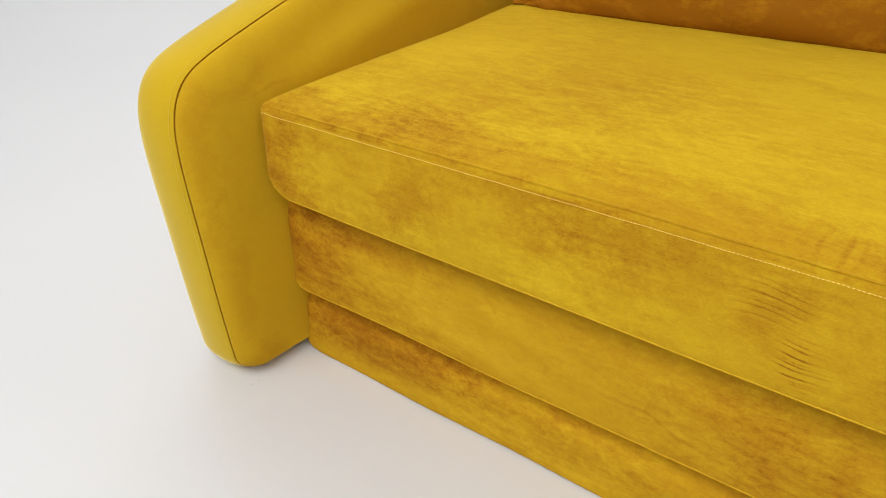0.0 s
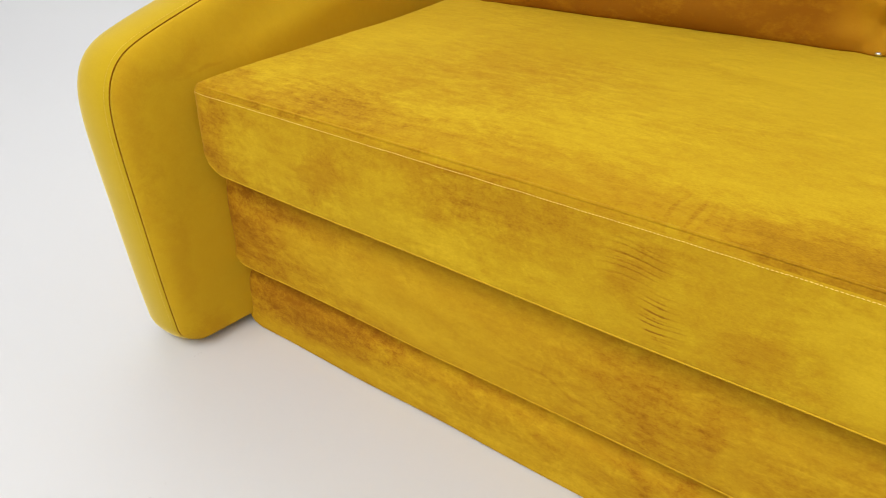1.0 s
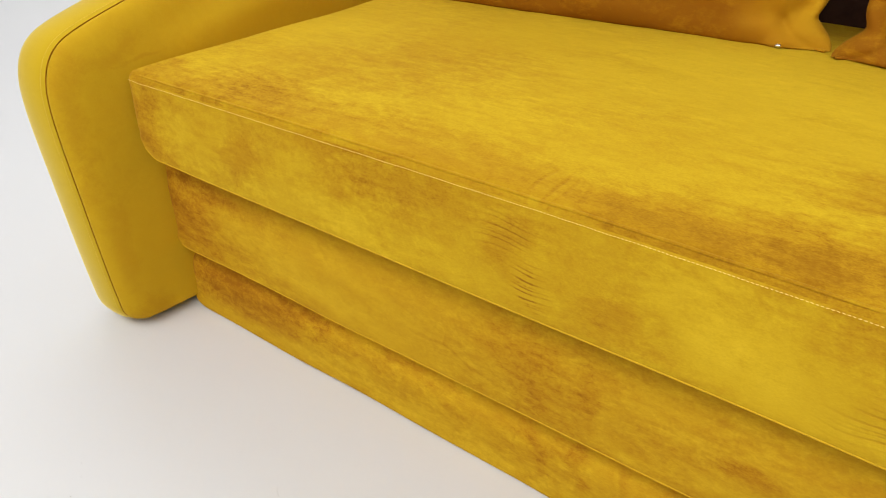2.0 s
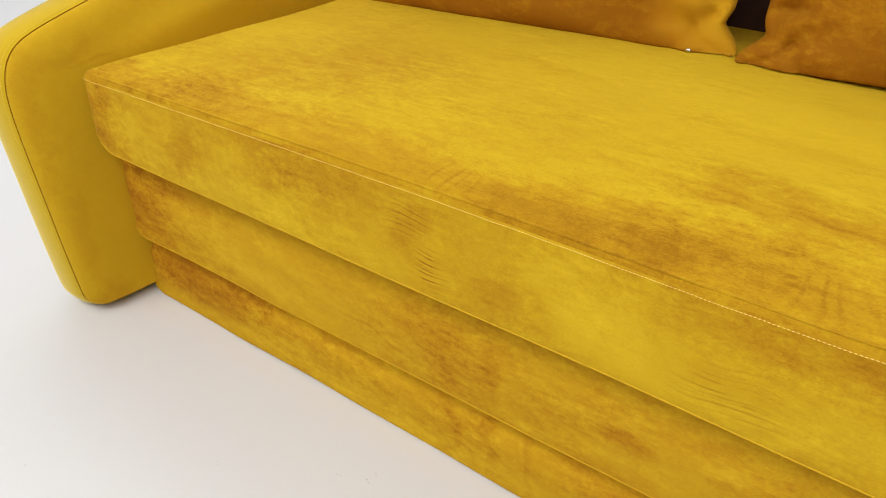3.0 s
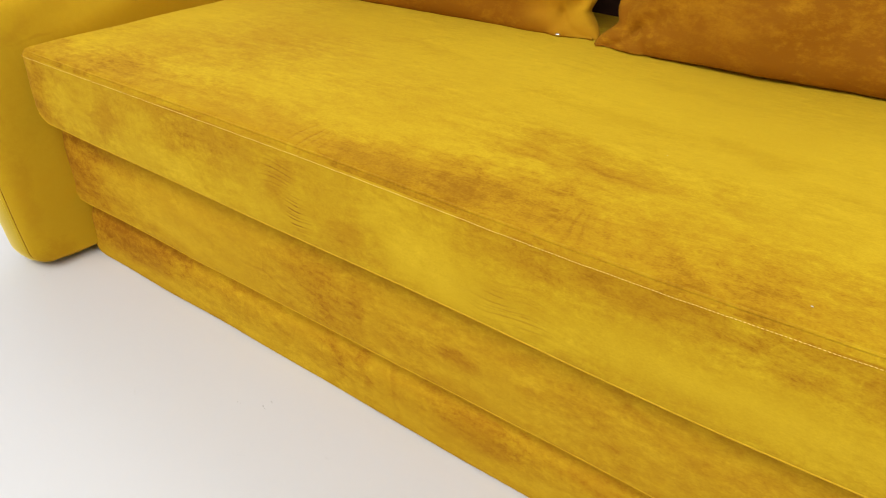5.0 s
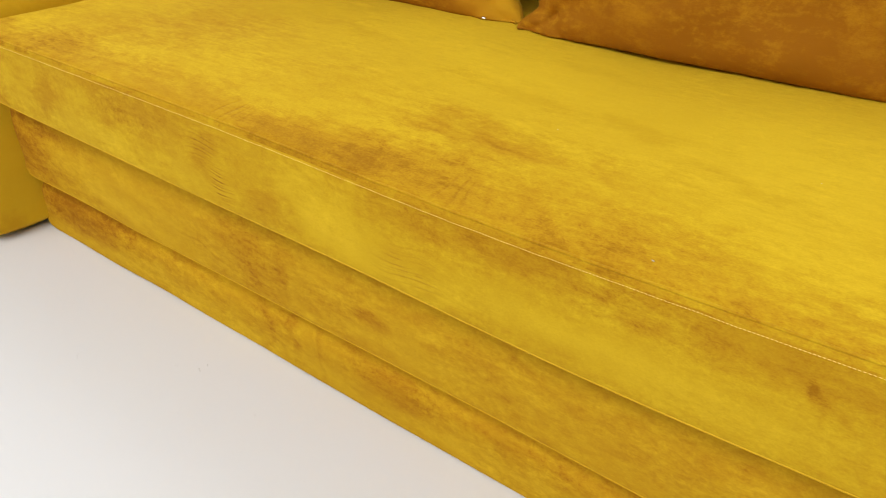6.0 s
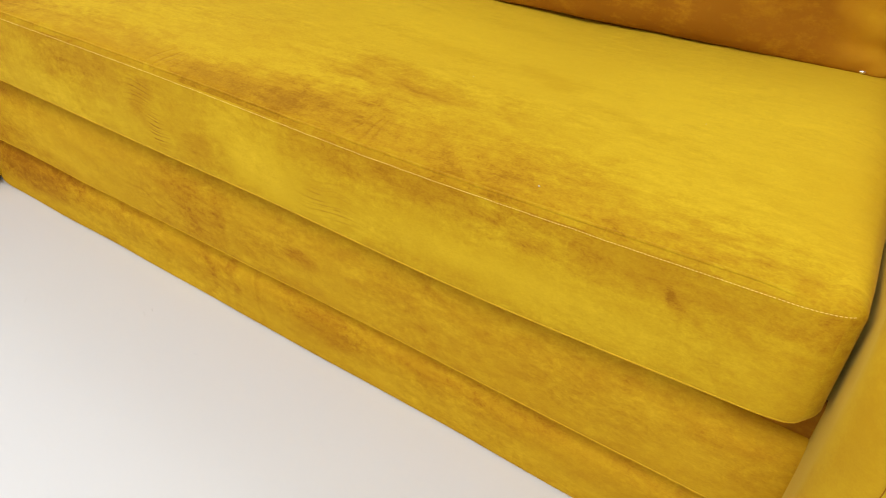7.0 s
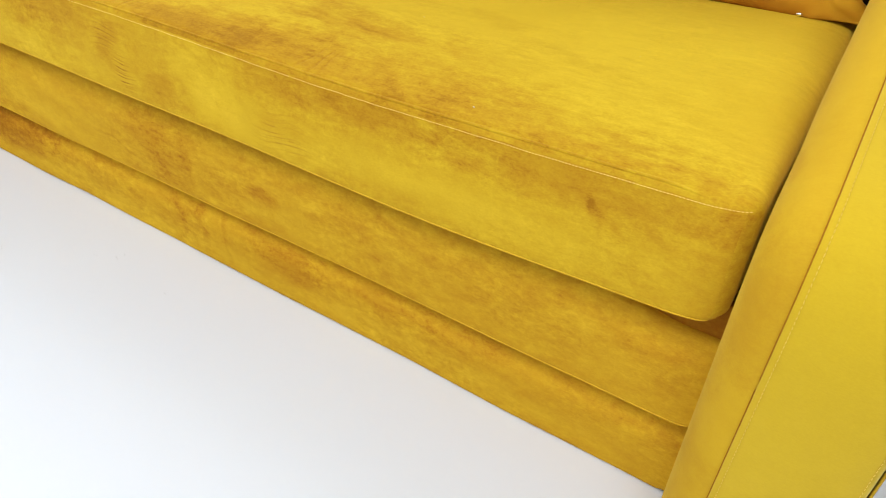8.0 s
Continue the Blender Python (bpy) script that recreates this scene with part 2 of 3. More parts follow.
M_ARM = velvet(
    "mustard_velvet_arm_panel", (5.7, 9.2, 2.2), 0.10, "yz", mottle=0.40, strokes=0.14, grain=0.4, sheen=0.25, green=1.0, tint=(1.0, 0.80, 0.26),
    # Darker along the front seam and foot; last patch paints in a fold's shade.
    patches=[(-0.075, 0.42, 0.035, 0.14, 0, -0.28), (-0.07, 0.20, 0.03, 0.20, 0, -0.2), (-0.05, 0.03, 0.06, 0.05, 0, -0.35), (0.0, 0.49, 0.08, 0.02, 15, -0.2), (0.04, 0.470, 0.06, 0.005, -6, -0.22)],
)
M_BAND = velvet("mustard_velvet_arm_band", (4.1, 1.2, 7.2), 0.14, mottle=0.30, strokes=0.15, grain=0.5, sheen=0.95, green=1.08, tint=(1.0, 0.88, 0.42))
# Browner copy, cushion shade put into its colour; first patch a lit end.
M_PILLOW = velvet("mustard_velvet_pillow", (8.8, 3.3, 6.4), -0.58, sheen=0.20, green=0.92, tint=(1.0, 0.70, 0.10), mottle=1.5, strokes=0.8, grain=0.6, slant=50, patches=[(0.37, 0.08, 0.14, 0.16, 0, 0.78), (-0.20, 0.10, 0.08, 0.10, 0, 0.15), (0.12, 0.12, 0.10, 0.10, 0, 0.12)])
M_BACK = plain("dark_brown_back_fabric", (0.050, 0.021, 0.013), 0.9, scale=60.0, vary=0.35, bump=0.3)
M_THREAD = plain("pale_yellow_thread", (0.87, 0.63, 0.16), 0.7, scale=300.0)
M_THREAD_ARM = plain("yellow_thread", (0.85, 0.60, 0.10), 0.7, scale=300.0)
M_METAL = plain("bright_zip_metal", (0.85, 0.85, 0.86), 0.25, 0.9)
M_LINT = plain("pale_lint", (0.8, 0.76, 0.62), 0.9)
M_UNDER = plain("brown_lining_cloth", (0.22, 0.10, 0.02), 0.9, scale=200.0, vary=0.4)


# ---- mesh helpers ----
def part(name, bm, mat, parent=None, label="", smooth=True):
    me = bpy.data.meshes.new(name)
    bm.normal_update()
    bm.to_mesh(me)
    bm.free()
    me.materials.append(mat)
    if smooth:
        for p in me.polygons:
            p.use_smooth = True
    ob = new(name, me)
    if parent:
        ob.parent = parent
    return tagged(ob, label)


def thing(name, label, category, group="", kind=""):
    return tagged(new(name), label, category, group, kind)


def steps(lo, hi, r, n):
    """Cuts from lo to hi, close together within r of both ends."""
    edge = [0.0, 0.12, 0.3, 0.55, 0.8, 1.0]
    return [lo + r * e for e in edge] + [lo + r + (hi - lo - 2 * r) * i / n for i in range(1, n)] + [hi - r * e for e in reversed(edge)]


def soft_box(lo, hi, r, counts, bend=None):
    """A box with rounded edges; bend(point) -> point shapes it further."""
    axes = [steps(lo[i], hi[i], r, counts[i]) for i in range(3)]
    bm, made = bmesh.new(), {}

    def vert(p):
        key = tuple(round(v, 6) for v in p)
        if key not in made:
            q = Vector([min(max(p[i], lo[i] + r), hi[i] - r) for i in range(3)])
            d = Vector(p) - q
            if d.length > 1e-9:
                d = d.normalized() * r
            v = q + d
            made[key] = bm.verts.new(bend(v) if bend else v)
        return made[key]

    for axis in range(3):
        a, b = [i for i in range(3) if i != axis]
        for side, value in ((0, lo[axis]), (1, hi[axis])):
            for i in range(len(axes[a]) - 1):
                for j in range(len(axes[b]) - 1):
                    quad = []
                    for da, db in ((0, 0), (1, 0), (1, 1), (0, 1)):
                        p = [0, 0, 0]
                        p[axis], p[a], p[b] = value, axes[a][i + da], axes[b][j + db]
                        quad.append(vert(p))
                    if (side == 0) != (axis == 1):
                        quad.reverse()
                    if len(set(quad)) == 4:
                        bm.faces.new(quad)
    return bm


def wobble(p, scale, shift=0.0):
    return noise.noise(Vector(p) * scale + Vector((shift, shift * 0.7, shift * 1.3)))


def ease(v):
    v = min(max(v, 0.0), 1.0)
    return v * v * (3 - 2 * v)


def gauss(x, centre, width):
    return math.exp(-(((x - centre) / width) ** 2))


def stitches(path, pitch=0.0070, length=0.0050, r=0.0005):
    """Small thread stitches along a polyline of (point, outward) pairs."""
    bm = bmesh.new()
    carry = 0.0
    for (a, na), (b, nb) in zip(path, path[1:]):
        span = (b - a).length
        if span < 1e-9:
            continue
        way = (b - a) / span
        at = carry
        while at < span:
            c = a + way * at + na * (r * 0.35)
            n = na.normalized()
            s = way.cross(n).normalized()
            dip = way * 1.0 + s * random.uniform(-0.12, 0.12)
            half = length * random.uniform(0.46, 0.54)
            ends = [bm.verts.new(c - dip * half - n * r * 0.8), bm.verts.new(c + dip * half - n * r * 0.8)]
            rings = []
            for k in (-0.5, 0.5):
                rings.append([bm.verts.new(c + dip * half * k * 1.2 + (n * math.cos(g) + s * math.sin(g)) * r) for g in (0, 2.1, 4.2)])
            for i in range(3):
                j = (i + 1) % 3
                bm.faces.new((ends[0], rings[0][j], rings[0][i]))
                bm.faces.new((rings[0][i], rings[0][j], rings[1][j], rings[1][i]))
                bm.faces.new((ends[1], rings[1][i], rings[1][j]))
            at += pitch
        carry = at - span
    bmesh.ops.recalc_face_normals(bm, faces=bm.faces)
    return bm


def tube(points, r, sides=6):
    bm = bmesh.new()
    rows = []
    for i, p in enumerate(points):
        way = (points[min(i + 1, len(points) - 1)] - points[max(i - 1, 0)]).normalized()
        side = way.cross(Vector((0, 0, 1)))
        side = side.normalized() if side.length > 1e-4 else Vector((1, 0, 0))
        up = side.cross(way)
        rows.append([bm.verts.new(p + (side * math.cos(a) + up * math.sin(a)) * r) for a in (2 * math.pi * k / sides for k in range(sides))])
    for a, b in zip(rows, rows[1:]):
        for k in range(sides):
            j = (k + 1) % sides
            bm.faces.new((a[k], a[j], b[j], b[k]))
    return bm


# ---- the studio: floor, coved walls, ceiling ----
def studio():
    x0, x1, y0, y1, top, cove = -5.0, 6.0, -5.0, 5.0, 3.3, 0.9
    bm = bmesh.new()
    bmesh.ops.create_grid(bm, x_segments=8, y_segments=8, size=1)
    for v in bm.verts:
        v.co = ((x0 + x1) / 2 + v.co.x * (x1 - x0) / 2, (y0 + y1) / 2 + v.co.y * (y1 - y0) / 2, 0)
    tagged(part("floor", bm, M_FLOOR, None), "white painted studio floor with faint scuff marks", "floor", kind="structure")
    sides = {
        "wall_north": ((x0, y1), (x1, y1), (0, -1)),
        "wall_south": ((x1, y0), (x0, y0), (0, 1)),
        "wall_west": ((x0, y0), (x0, y1), (1, 0)),
        "wall_east": ((x1, y1), (x1, y0), (-1, 0)),
    }
    for name, (a, b, inward) in sides.items():
        bm = bmesh.new()
        prof = [(cove * (1 - math.sin(g)), cove * (1 - math.cos(g)) + 0.004) for g in (math.pi / 2 * k / 12 for k in range(13))]
        prof += [(0.0, top), (-0.15, top), (-0.15, 0.004)]
        rows = [[bm.verts.new((p[0] + inward[0] * d, p[1] + inward[1] * d, z)) for d, z in prof] for p in (a, b)]
        for k in range(len(prof) - 1):
            bm.faces.new((rows[0][k], rows[1][k], rows[1][k + 1], rows[0][k + 1]))
        # Unseen south and east walls are grey to hold back fill light.
        dim = name in ("wall_south", "wall_east")
        tagged(part(name, bm, M_GREY if dim else M_WALL, None), "unseen coved wall greyed to cut bounce light" if dim else "plain white coved studio wall", "wall", kind="structure")
    bm = soft_box((x0 - 0.15, y0 - 0.15, top), (x1 + 0.15, y1 + 0.15, top + 0.15), 0.01, (1, 1, 1))
    tagged(part("ceiling", bm, M_WALL, None, smooth=False), "plain white studio ceiling", "ceiling", kind="structure")


studio()

# ---- the sofa ----
sofa = thing("sofa", "mustard yellow velvet sofa bed with padded armrests on white floor", "sofa")


def stitch_z(x):
    return 0.4525 - 0.0065 * gauss(x, 1.13, 0.27) + 0.004 * max(0.0, (x - 1.45) / 0.2)


def hem_z(x):
    return 0.3245 + 0.004 * gauss(x, 0.0, 0.15) - 0.0145 * gauss(x, 1.27, 0.32) - 0.005 * gauss(x, 0.70, 0.28)


def seat_shape(p):
    x, y, z = p
    if z < 0.3375 and y < 0.019:
        y = 0.002 + (y - 0.002) * (1 - 0.88 * ease((x + 0.004) / 0.02) * ease((L - 0.003 - x) / 0.016))
    h = min(max((z - 0.32) / 0.14, 0), 1)
    z += h * (stitch_z(x) - 0.4525) + (1 - h) * (hem_z(x) - 0.3215)
    inner = min(1.0, max(0.0, y / 0.25)) * min(1.0, max(0.0, min(x, L - x) / 0.2)) ** 0.6
    if h > 0.5:
        z += 0.010 * math.sin(inner * math.pi / 2) + 0.0025 * wobble((x, y, 0), 5.0) * min(1, max(y, 0) / 0.05)
    turn = max(0.0, 1 - min(x, L - x) / 0.055)
    if h > 0.5:
        drop = 0.038 * ease((y - 0.05) / 0.5) if x < 0.8 else 0.014 * ease((y - 0.03) / 0.2)
        z -= drop * max(0.0, 1 - min(x, L - x) / 0.065) ** 2 * ease((h - 0.5) / 0.4)
    else:
        z += 0.030 * max(0.0, 1 - x / 0.05) ** 2 * (1 - 2 * h)
    if h > 0.8 and y < 0.06 and x > L - 0.075:
        z -= 0.0028 * abs(math.sin(x * 110)) * ease((x - (L - 0.075)) / 0.04)
    front = max(0.0, 1 - max(y, 0) / 0.04)
    y += front * (0.011 if x > 0.8 else 0.004) * turn * turn
    y -= front * (0.0062 * ease((1 - h) / 0.75) + 0.0015 * gauss(h, 0.0, 0.12) + 0.003 * wobble((x, 0, z), 7.0, 3.0) * math.sin(math.pi * h))
    return Vector((x, y, z))


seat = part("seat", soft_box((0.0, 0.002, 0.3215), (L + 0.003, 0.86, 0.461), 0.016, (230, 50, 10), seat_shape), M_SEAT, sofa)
# Front faces take the browner copy, with their shading in its colour.
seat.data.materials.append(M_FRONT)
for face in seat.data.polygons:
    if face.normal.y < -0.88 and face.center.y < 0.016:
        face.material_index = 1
line = []
for i in range(401):
    x = 0.020 + (L - 0.027) * i / 400
    end = min(x, L - x)
    y = -0.0015 + (0.011 if x > 0.8 else 0.004) * max(0.0, 1 - end / 0.055) ** 2 + 0.006 * max(0.0, 1 - end / 0.018) ** 2 - 0.003 * math.sin(math.pi * min(1, max(0, (stitch_z(x) - 0.32) / 0.14)))
    line.append((Vector((x, y, stitch_z(x) - 0.0005 + 0.0006 * wobble((x, 0, 0), 30))), Vector((0, -1, 0.25))))
part("topstitching", stitches(line, 0.0038, 0.0029, 0.00042), M_THREAD, seat, "pale yellow topstitching along the front edge", smooth=False)
part("seam", tube([Vector((p.x, 0.0080 + (0.010 if p.x > 0.8 else 0.003) * max(0.0, 1 - min(p.x, L - p.x) / 0.055) ** 2 + 0.001 * wobble((p.x, 1, 0), 12), stitch_z(p.x) + 0.0056 - 0.005 * ease((p.x - (L - 0.09)) / 0.06))) for p, _ in line[4:-10]], 0.0019), M_SEAT, seat)

hem = []
for i in range(201):
    x = 0.016 + (L - 0.022) * i / 200
    rise = 0.016 - math.sqrt(0.016 ** 2 - max(0.0, x - (L - 0.013)) ** 2)
    hem.append(seat_shape(Vector((x, 0.012 + 0.4 * rise, 0.3225 + rise))))
part("edge_seam", tube(hem, 0.0010), M_LIP, seat)


def front_panel(name, z0, z1, y0, mat, shift, label, lean=0.0, tuck=0.0, sink=0.0):
    def shape(p):
        x, y, z = p
        if z < z0 + 0.012 and y < y0 + 0.014:
            y = y0 + (y - y0) * 0.15
        h = (z - z0) / (z1 - z0)
        edge = min(1.0, max(0.0, min(x + 0.01, 1.666 - x) / 0.05))
        front = max(0.0, 1 - (y - y0) / 0.03)
        y -= front * (0.006 * math.sin(math.pi * min(max(h, 0), 1)) + 0.003 * wobble((x, 0, z), 6.0, shift)) * edge
        y += lean * h + tuck * ease((h - 0.62) / 0.38)
        y -= front * 0.003 * gauss(h, 0.0, 0.15)
        tip = max(0.0, 1 - min(x + 0.012, 1.664 - x) / 0.03)
        z += 0.010 * tip * tip * max(0.0, 1 - h)
        z += front * 0.002 * wobble((x, 0, 0), 4.0, shift + 5)
        z -= sink * ease((x - 1.46) / 0.16) * ease((h - 0.5) / 0.5)
        return Vector((x, y, z))

    panel = part(name, soft_box((-0.012, y0, z0), (1.664, y0 + 0.12, z1), 0.012, (120, 3, 10), shape), mat, sofa, label)
    if z0 > 0.1:
        rail = [shape(Vector((0.0 + 1.652 * i / 160, y0 + 0.004, z0 + 0.0015))) for i in range(161)]
        part("edge_seam", tube(rail, 0.0009), M_LIP, panel)
    return panel


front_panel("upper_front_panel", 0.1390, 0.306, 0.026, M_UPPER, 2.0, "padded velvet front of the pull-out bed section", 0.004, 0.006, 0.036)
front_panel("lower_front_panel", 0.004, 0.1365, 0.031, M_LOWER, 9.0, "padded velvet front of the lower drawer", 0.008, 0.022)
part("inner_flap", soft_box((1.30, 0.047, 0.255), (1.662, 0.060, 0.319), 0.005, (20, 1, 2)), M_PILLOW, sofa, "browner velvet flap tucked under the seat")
part("base", soft_box((0.0, 0.16, 0.02), (L, 0.90, 0.318), 0.01, (2, 2, 2)), M_UNDER, sofa, "brown cloth-covered inner base")
part("backrest", soft_box((-0.01, 0.775, 0.325), (L + 0.01, 0.96, 0.86), 0.05, (20, 4, 10)), M_BACK, sofa)


# ---- armrests ----
def arm_outline():
    """The armrest seen from the side, as (y, z) points: upright front, rounded shoulder, top rising to the back."""
    pts = [(0.95, 0.008), (0.5, 0.008), (0.02, 0.008), (-0.02, 0.011)]
    for k in range(9):
        g = math.pi / 2 * k / 8
        pts.append((-0.055 - 0.033 * math.sin(g), 0.052 - 0.036 * math.cos(g)))
    pts += [(-0.0905, 0.12), (-0.0915, 0.20), (-0.0918, 0.28), (-0.0925, 0.36), (-0.0915, 0.41), (-0.0875, 0.447)]
    pts += [(-0.0785, 0.474), (-0.0655, 0.4935), (-0.047, 0.508), (-0.022, 0.518), (0.01, 0.5275), (0.05, 0.538)]
    pts += [(0.135, 0.559), (0.25, 0.583), (0.4, 0.612), (0.55, 0.636), (0.7, 0.652), (0.85, 0.658)]
    pts += [(0.92, 0.652), (0.95, 0.62), (0.96, 0.5), (0.96, 0.25)]
    return [Vector((0, y, z)) for y, z in pts]


def inset(outline, d):
    out = []
    n = len(outline)
    for i, p in enumerate(outline):
        way = (outline[(i + 1) % n] - outline[i - 1]).normalized()
        inward = Vector((0, -way.z, way.y))
        out.append(p - inward * d)
    return out


def loft(rows, cap=False):
    bm = bmesh.new()
    rings = [[bm.verts.new(p) for p in row] for row in rows]
    n = len(rings[0])
    for a, b in zip(rings, rings[1:]):
        for i in range(n):
            j = (i + 1) % n
            bm.faces.new((a[i], a[j], b[j], b[i]))
    if cap:
        c = bm.verts.new(sum(rows[-1], Vector()) / n)
        for i in range(n):
            bm.faces.new((rings[-1][i], rings[-1][(i + 1) % n], c))
    bmesh.ops.recalc_face_normals(bm, faces=bm.faces)
    return bm


def dense(outline, step=0.02):
    out = []
    for a, b in zip(outline, outline[1:] + outline[:1]):
        k = max(1, int((b - a).length / step))
        out += [a.lerp(b, i / k) for i in range(k)]
    return out


def rounded(outline):
    """One round of corner cutting, which keeps the outline's sweep."""
    out = []
    for a, b in zip(outline, outline[1:] + outline[:1]):
        out += [a.lerp(b, 0.25), a.lerp(b, 0.75)]
    return out


def armrest(side):
    """side -1: beside x = 0; +1: beside x = L."""
    arm = part("armrest_core", bmesh.new(), M_ARM, sofa)
    arm.name = "armrest"
    outline = inset(dense(rounded(rounded(arm_outline()))), -0.0035)
    base = -0.004 if side < 0 else L + 0.006

    def ring(d, depth, bulge=0.0):
        return [Vector((base + side * depth, p.y, max(p.z, 0.004))) for p in inset(outline, d)]

    groove = 0.007 if side < 0 else 0.0025
    puff = 0.016 if side < 0 else 0.004
    def foot(points):
        for p, o in zip(points, outline):
            keep = 0.3 + 0.7 * ease((o.z - 0.008) / 0.09)
            p.z = o.z + (p.z - o.z) * keep
        return points

    mid = Vector((0, 0.43, 0.31))

    wide = side < 0

    def face(depth0, sign, low=0.0):
        soft = sign > 0 and wide
        q = 0.2 if sign < 0 and not wide else 1.0
        turnover = ((groove, -0.0014), (0.5 * groove, -0.0014), (0.0017, -0.0015), (0.0012, -0.0020), (0.0010, -0.0040), (0.0025, -0.0075), (0.0075, -0.0135), (0.0150, -0.0190), (0.0250, -0.0240), (0.038, -0.0290)) if soft else ((groove, 0.0004), (0.0008, 0.0002), (0.0, -0.003), (0.0012, -0.009), (0.006, -0.018), (0.013, -0.026), (0.024, -0.034), (0.038, -0.042))
        rows = [foot(ring(d + low, depth0 + sign * x * q)) for d, x in turnover]
        edge = foot(inset(outline, 0.038))
        for f in (0.95, 0.89, 0.83, 0.77, 0.7, 0.62, 0.52, 0.4, 0.25, 0.1):
            row = []
            for p in edge:
                y, z = mid.y + (p.y - mid.y) * f, mid.z + (p.z - mid.z) * (f ** 0.03 if soft and p.z < mid.z else f)
                swell = 0.006 * (1 - f) + (puff * ease((y - 0.02) / 0.22) * ease((z - 0.30) / 0.10) if sign > 0 else 0.0) * ease((1 - f) / 0.16)
                row.append(Vector((base + side * (depth0 - sign * q * (0.042 - (0.013 * (1 - ease((1 - f) / 0.2)) if soft else 0.0) + swell)), y, z)))
            rows.append(row)
        return loft(rows, cap=True)

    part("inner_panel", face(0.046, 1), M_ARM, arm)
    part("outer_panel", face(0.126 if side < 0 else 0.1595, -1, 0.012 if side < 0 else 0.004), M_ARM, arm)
    seam_at = 0.0468 if side < 0 else 0.0462
    across = 1.0 if side < 0 else 1.42
    profile = ((groove, 0.0), (0.5 * groove, 0.0), (0.0006, 0.0001), (0.0001, 0.0006), (-0.0018, 0.0045), (-0.0055, 0.0195), (-0.0065, 0.0395), (-0.0055, 0.0595), (-0.0018, 0.0745), (0.0004, 0.0780), (0.006, 0.0787))
    band = [ring(d, seam_at + across * x) for d, x in profile]
    part("band", loft(band), M_BAND, arm)
    # Browner tube laid in the groove to stand for its shade.
    crease = [p for p in ring(0.0010, seam_at - 0.0006) if p.z > 0.010 and p.y < 0.93]
    part("seam", tube(crease, 0.0007), M_PILLOW, arm, "browner strip standing for shade in the seam groove")
    for depth in (0.052, 0.152) if side > 0 else (0.052,):
        edge = [p for p in ring(-0.0032, depth)]
        outward = [(q - p).normalized() for p, q in zip(inset(outline, 0.0), inset(outline, -0.01))]
        path = [(p, o) for p, o in zip(edge, outward) if p.z > 0.012 and p.y < 0.93]
        part("topstitching", stitches(path, 0.0050, 0.0037, 0.00042), M_THREAD_ARM, arm, "pale yellow topstitching along the seam", smooth=False)
    return arm


armrest(-1)
armrest(1)


# ---- loose back cushions ----
PILLOW_Y, PILLOW_Z = 0.640, 0.4695


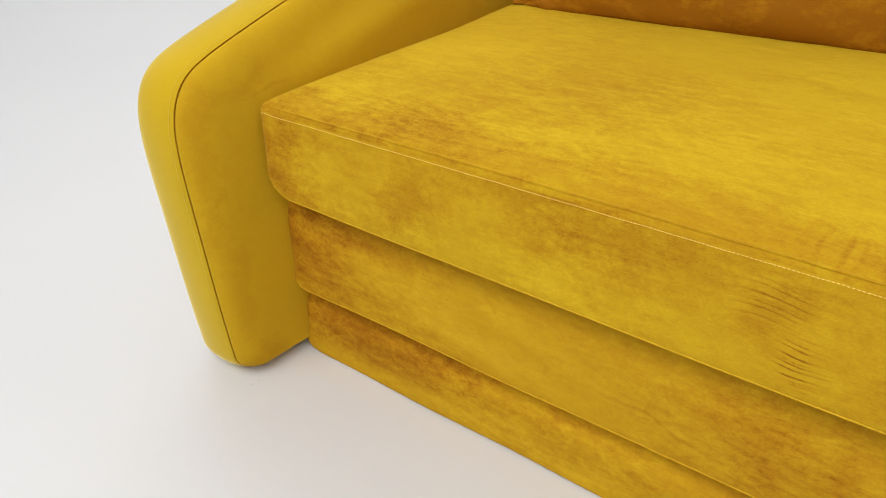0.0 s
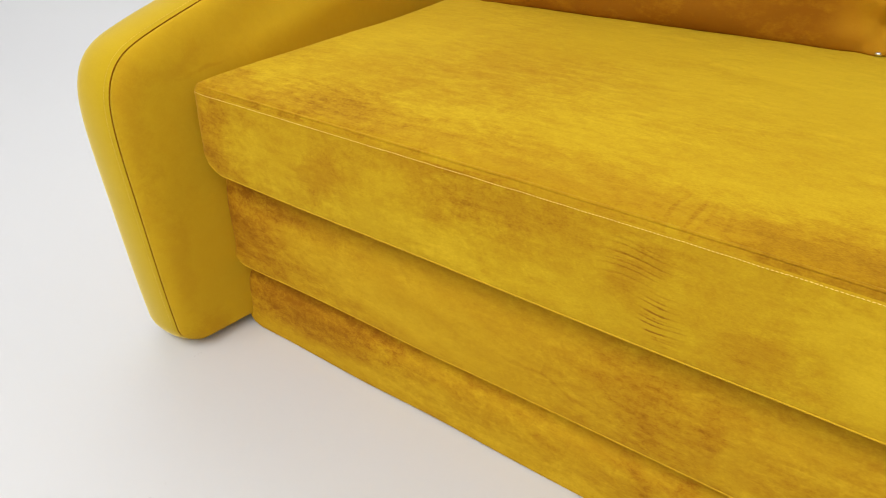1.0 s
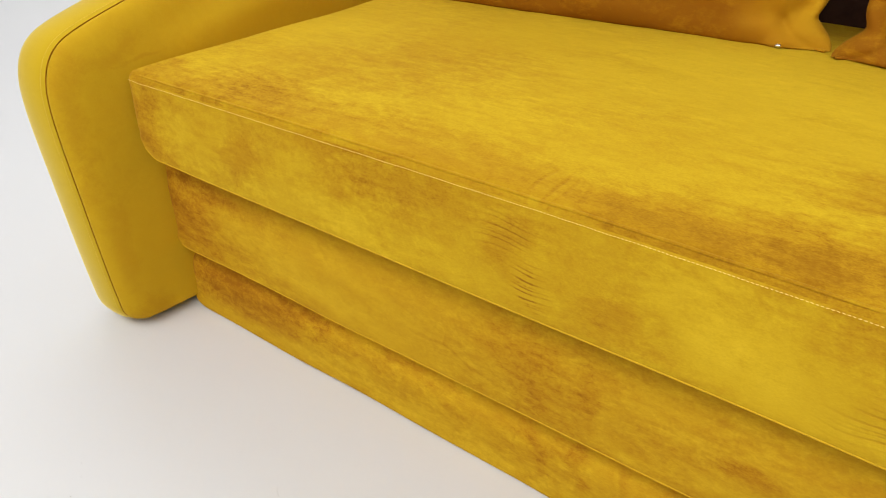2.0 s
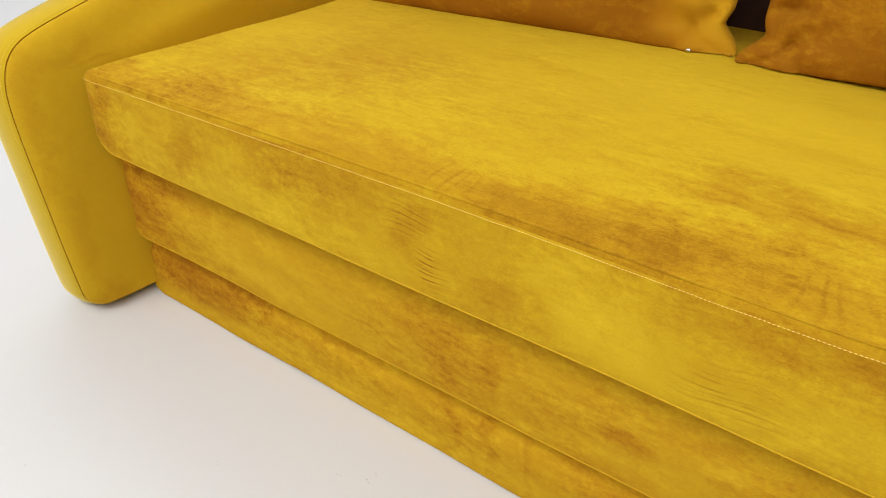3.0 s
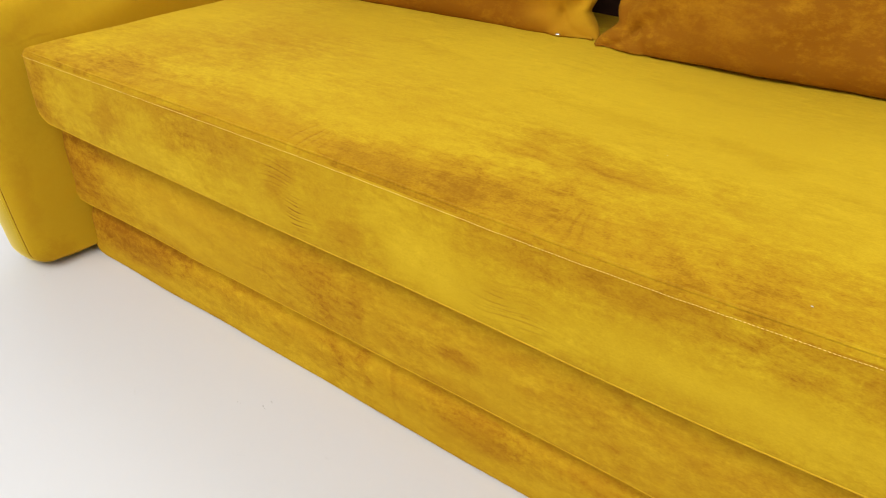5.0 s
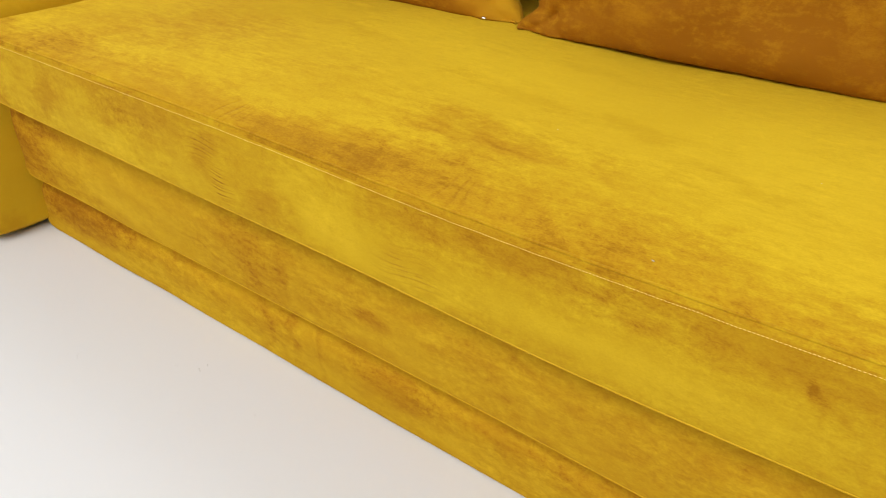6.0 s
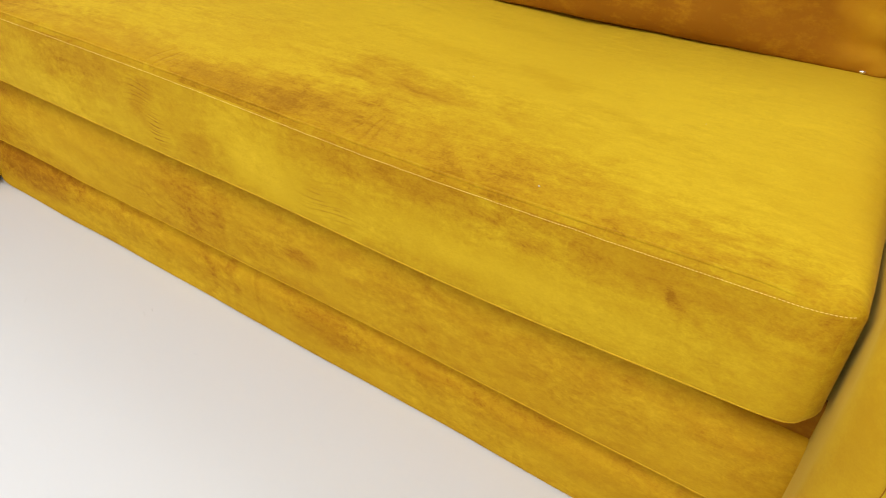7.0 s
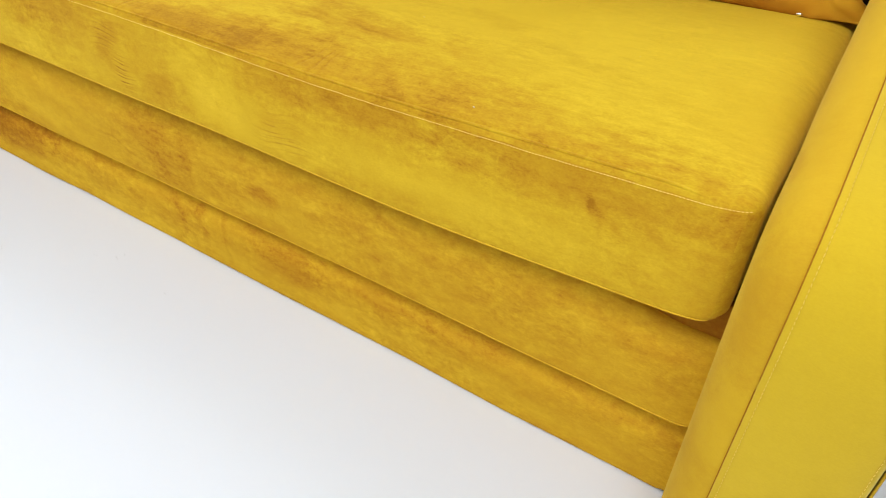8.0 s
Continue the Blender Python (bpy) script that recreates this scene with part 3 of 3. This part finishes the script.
def pillow(x0, x1, shift, tag_x, tag_y, turn):
    """A knife-edged cushion that stands on the seat and leans on the backrest, its lower corners pinched into ears."""
    ob = thing("back_cushion", "loose mustard velvet back cushion with pinched corners on the seat", "cushion", "loose back cushions")
    w, h, half = (x1 - x0) / 2, 0.26, 0.088
    cx = (x0 + x1) / 2
    ob.location = (cx, PILLOW_Y, PILLOW_Z)
    ob.rotation_euler = (0, 0, radians(turn))
    nu, nv = 150, 90
    ear_root = w - 0.052

    def point(u, v, s):
        low = max(0.0, -v)
        x = (w - 0.022 - 0.014 * (1 - v * v) ** 2) * u * (1 - 0.03 * v ** 8 - 0.065 * low ** 10)
        z = h * v * (1 - 0.05 * u ** 8) + h * 0.95
        t = half * (1 - abs(u) ** 4.5) ** 0.5 * ((1 - v ** 4) ** 0.6 * (1 - low) + (1 - v ** 10) ** 0.5 * low)
        inside = (1 - abs(u) ** 12) * (1 - abs(v) ** 16)
        t += inside * (0.009 * wobble((u * 2, v * 2, s), 1.5, shift) + 0.004 * wobble((u * 5, v * 3, s), 1.7, shift + 4))
        if s > 0:
            # cloth drawn in towards the two lower ears, with folds that fan out from them
            for side in (-1, 1):
                px, pz = ear_root - side * x, z - 0.030
                d, g = math.hypot(px, pz * 1.15), math.atan2(pz, px)
                pull = math.exp(-((d / 0.034) ** 2))
                fan = math.exp(-(((d - 0.055) / 0.036) ** 2))
                t -= inside * (0.018 * pull + 0.012 * fan * (0.5 - 0.5 * math.cos(5.0 * g + shift + side)) * ease((g + 0.2) / 0.4))
                # one deep fold that runs in from the side edge above the ear
                if side > 0:
                    t -= inside * 0.030 * gauss(px, -0.004, 0.022) * gauss(pz, 0.024, 0.014)
                t -= inside * 0.014 * gauss(px - 0.020 - 0.45 * pz, 0.0, 0.007) * ease((0.022 - pz) / 0.02)
                t -= inside * 0.026 * gauss(pz - 0.048 - 0.25 * px, 0.0, 0.009) * ease(1 - px / 0.06)
        # the lower corners run out into flat ears, pinched in above
        far = ease((abs(u) - 0.80) / 0.20)
        ear = far * ease((low - 0.82) / 0.18)
        x += math.copysign(1.0, u) * (0.050 * ear - 0.005 * far * gauss(v, -0.83, 0.05))
        flap = ease(ear / 0.25) * ((1 - abs(u) ** 24) * (1 - low ** 24)) ** 0.5
        t = max(t, 0.0) * (1 - 0.6 * ear) + flap * (0.011 + (0.004 * math.sin(70 * z + 40 * x + shift) if s > 0 else 0.0))
        y = -t * s + 0.20 * z - 0.046 * low ** 4 * abs(u) ** 5
        z += 0.004 * (1 - u * u) * low ** 6
        return Vector((x, y, max(z - 0.010 * low ** 10, 0.0012)))

    def grid(k, n):
        return math.sin(math.pi / 2 * (2 * k / n - 1))

    for s, name in ((1, "front_cover"), (-1, "back_cover")):
        bm = bmesh.new()
        g = [[bm.verts.new(point(grid(i, nu), grid(j, nv), s)) for j in range(nv + 1)] for i in range(nu + 1)]
        for i in range(nu):
            for j in range(nv):
                q = (g[i][j], g[i + 1][j], g[i + 1][j + 1], g[i][j + 1])
                bm.faces.new(q if s > 0 else q[::-1])
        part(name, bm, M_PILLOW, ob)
    edge = [point(grid(i, nu), -1, 0) + Vector((0, -0.004, 0.0016 + 0.0012 * wobble((i * 0.06, shift, 0), 1.0))) for i in range(3, nu - 2)]
    part("seam", tube(edge, 0.0024), M_PILLOW, ob)
    bm = bmesh.new()
    bmesh.ops.create_uvsphere(bm, u_segments=10, v_segments=6, radius=1)
    for v in bm.verts:
        v.co = (tag_x - cx + v.co.x * 0.005, tag_y - PILLOW_Y + v.co.y * 0.003, 0.0045 + v.co.z * 0.0028)
    part("zip_pull", bm, M_METAL, ob, "small bright metal zip pull")
    return ob


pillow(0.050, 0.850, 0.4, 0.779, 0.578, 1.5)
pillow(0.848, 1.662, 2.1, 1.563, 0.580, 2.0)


# ---- flecks of dust and lint ----
def fleck(name, x, y, z, size, mat, label, category, group, seed):
    rng = random.Random(seed)
    bm = bmesh.new()
    c = Vector((0, 0, 0))
    a = size * rng.uniform(0.5, 1.2)
    turn = rng.uniform(0, 3.1)
    ring = [bm.verts.new(c + Vector((a * rng.uniform(0.6, 1.2) * math.cos(turn + k * 1.256), a * 0.6 * math.sin(turn + k * 1.256), 0.0))) for k in range(5)]
    tip = bm.verts.new(c + Vector((0, 0, a * 0.5)))
    for k in range(5):
        bm.faces.new((ring[k], ring[(k + 1) % 5], tip))
    bm.faces.new(ring[::-1])
    ob = part(name, bm, mat)
    ob.location = (x, y, z)
    return tagged(ob, label, category, group)


M_CHIP = plain("grey_floor_dust", (0.55, 0.54, 0.52), 0.9)
M_GRIT = plain("dark_grit", (0.12, 0.11, 0.10), 0.9)
rng = random.Random(8)
for n, (x, y, count, spread) in enumerate([(-0.019, -0.083, 3, 0.008), (0.43, -0.173, 4, 0.006), (0.641, -0.064, 5, 0.010), (0.60, -0.09, 3, 0.010), (0.79, -0.086, 2, 0.004), (0.682, -0.154, 2, 0.006), (0.18, -0.33, 3, 0.03)]):
    for k in range(count):
        fleck("dust_fleck", x + rng.uniform(-spread, spread), y + rng.uniform(-spread, spread), 0.0, 0.0013, M_CHIP, "pale grey dust fleck lying on the white floor", "dust", "dust on the floor", 10 * n + k)
fleck("grit_speck", 0.16, -0.277, 0.0, 0.0016, M_GRIT, "tiny dark grit speck on the white floor", "grit", "", 31)
for n, (x, y, z) in enumerate([(1.119, 0.232, 0.4705), (1.43, 0.28, 0.4705), (1.325, 0.036, 0.4605)]):
    fleck("lint_fleck", x, y, z, 0.0013, M_LINT, "tiny pale lint fleck lying on the velvet seat", "lint", "lint on the seat", 50 + n)
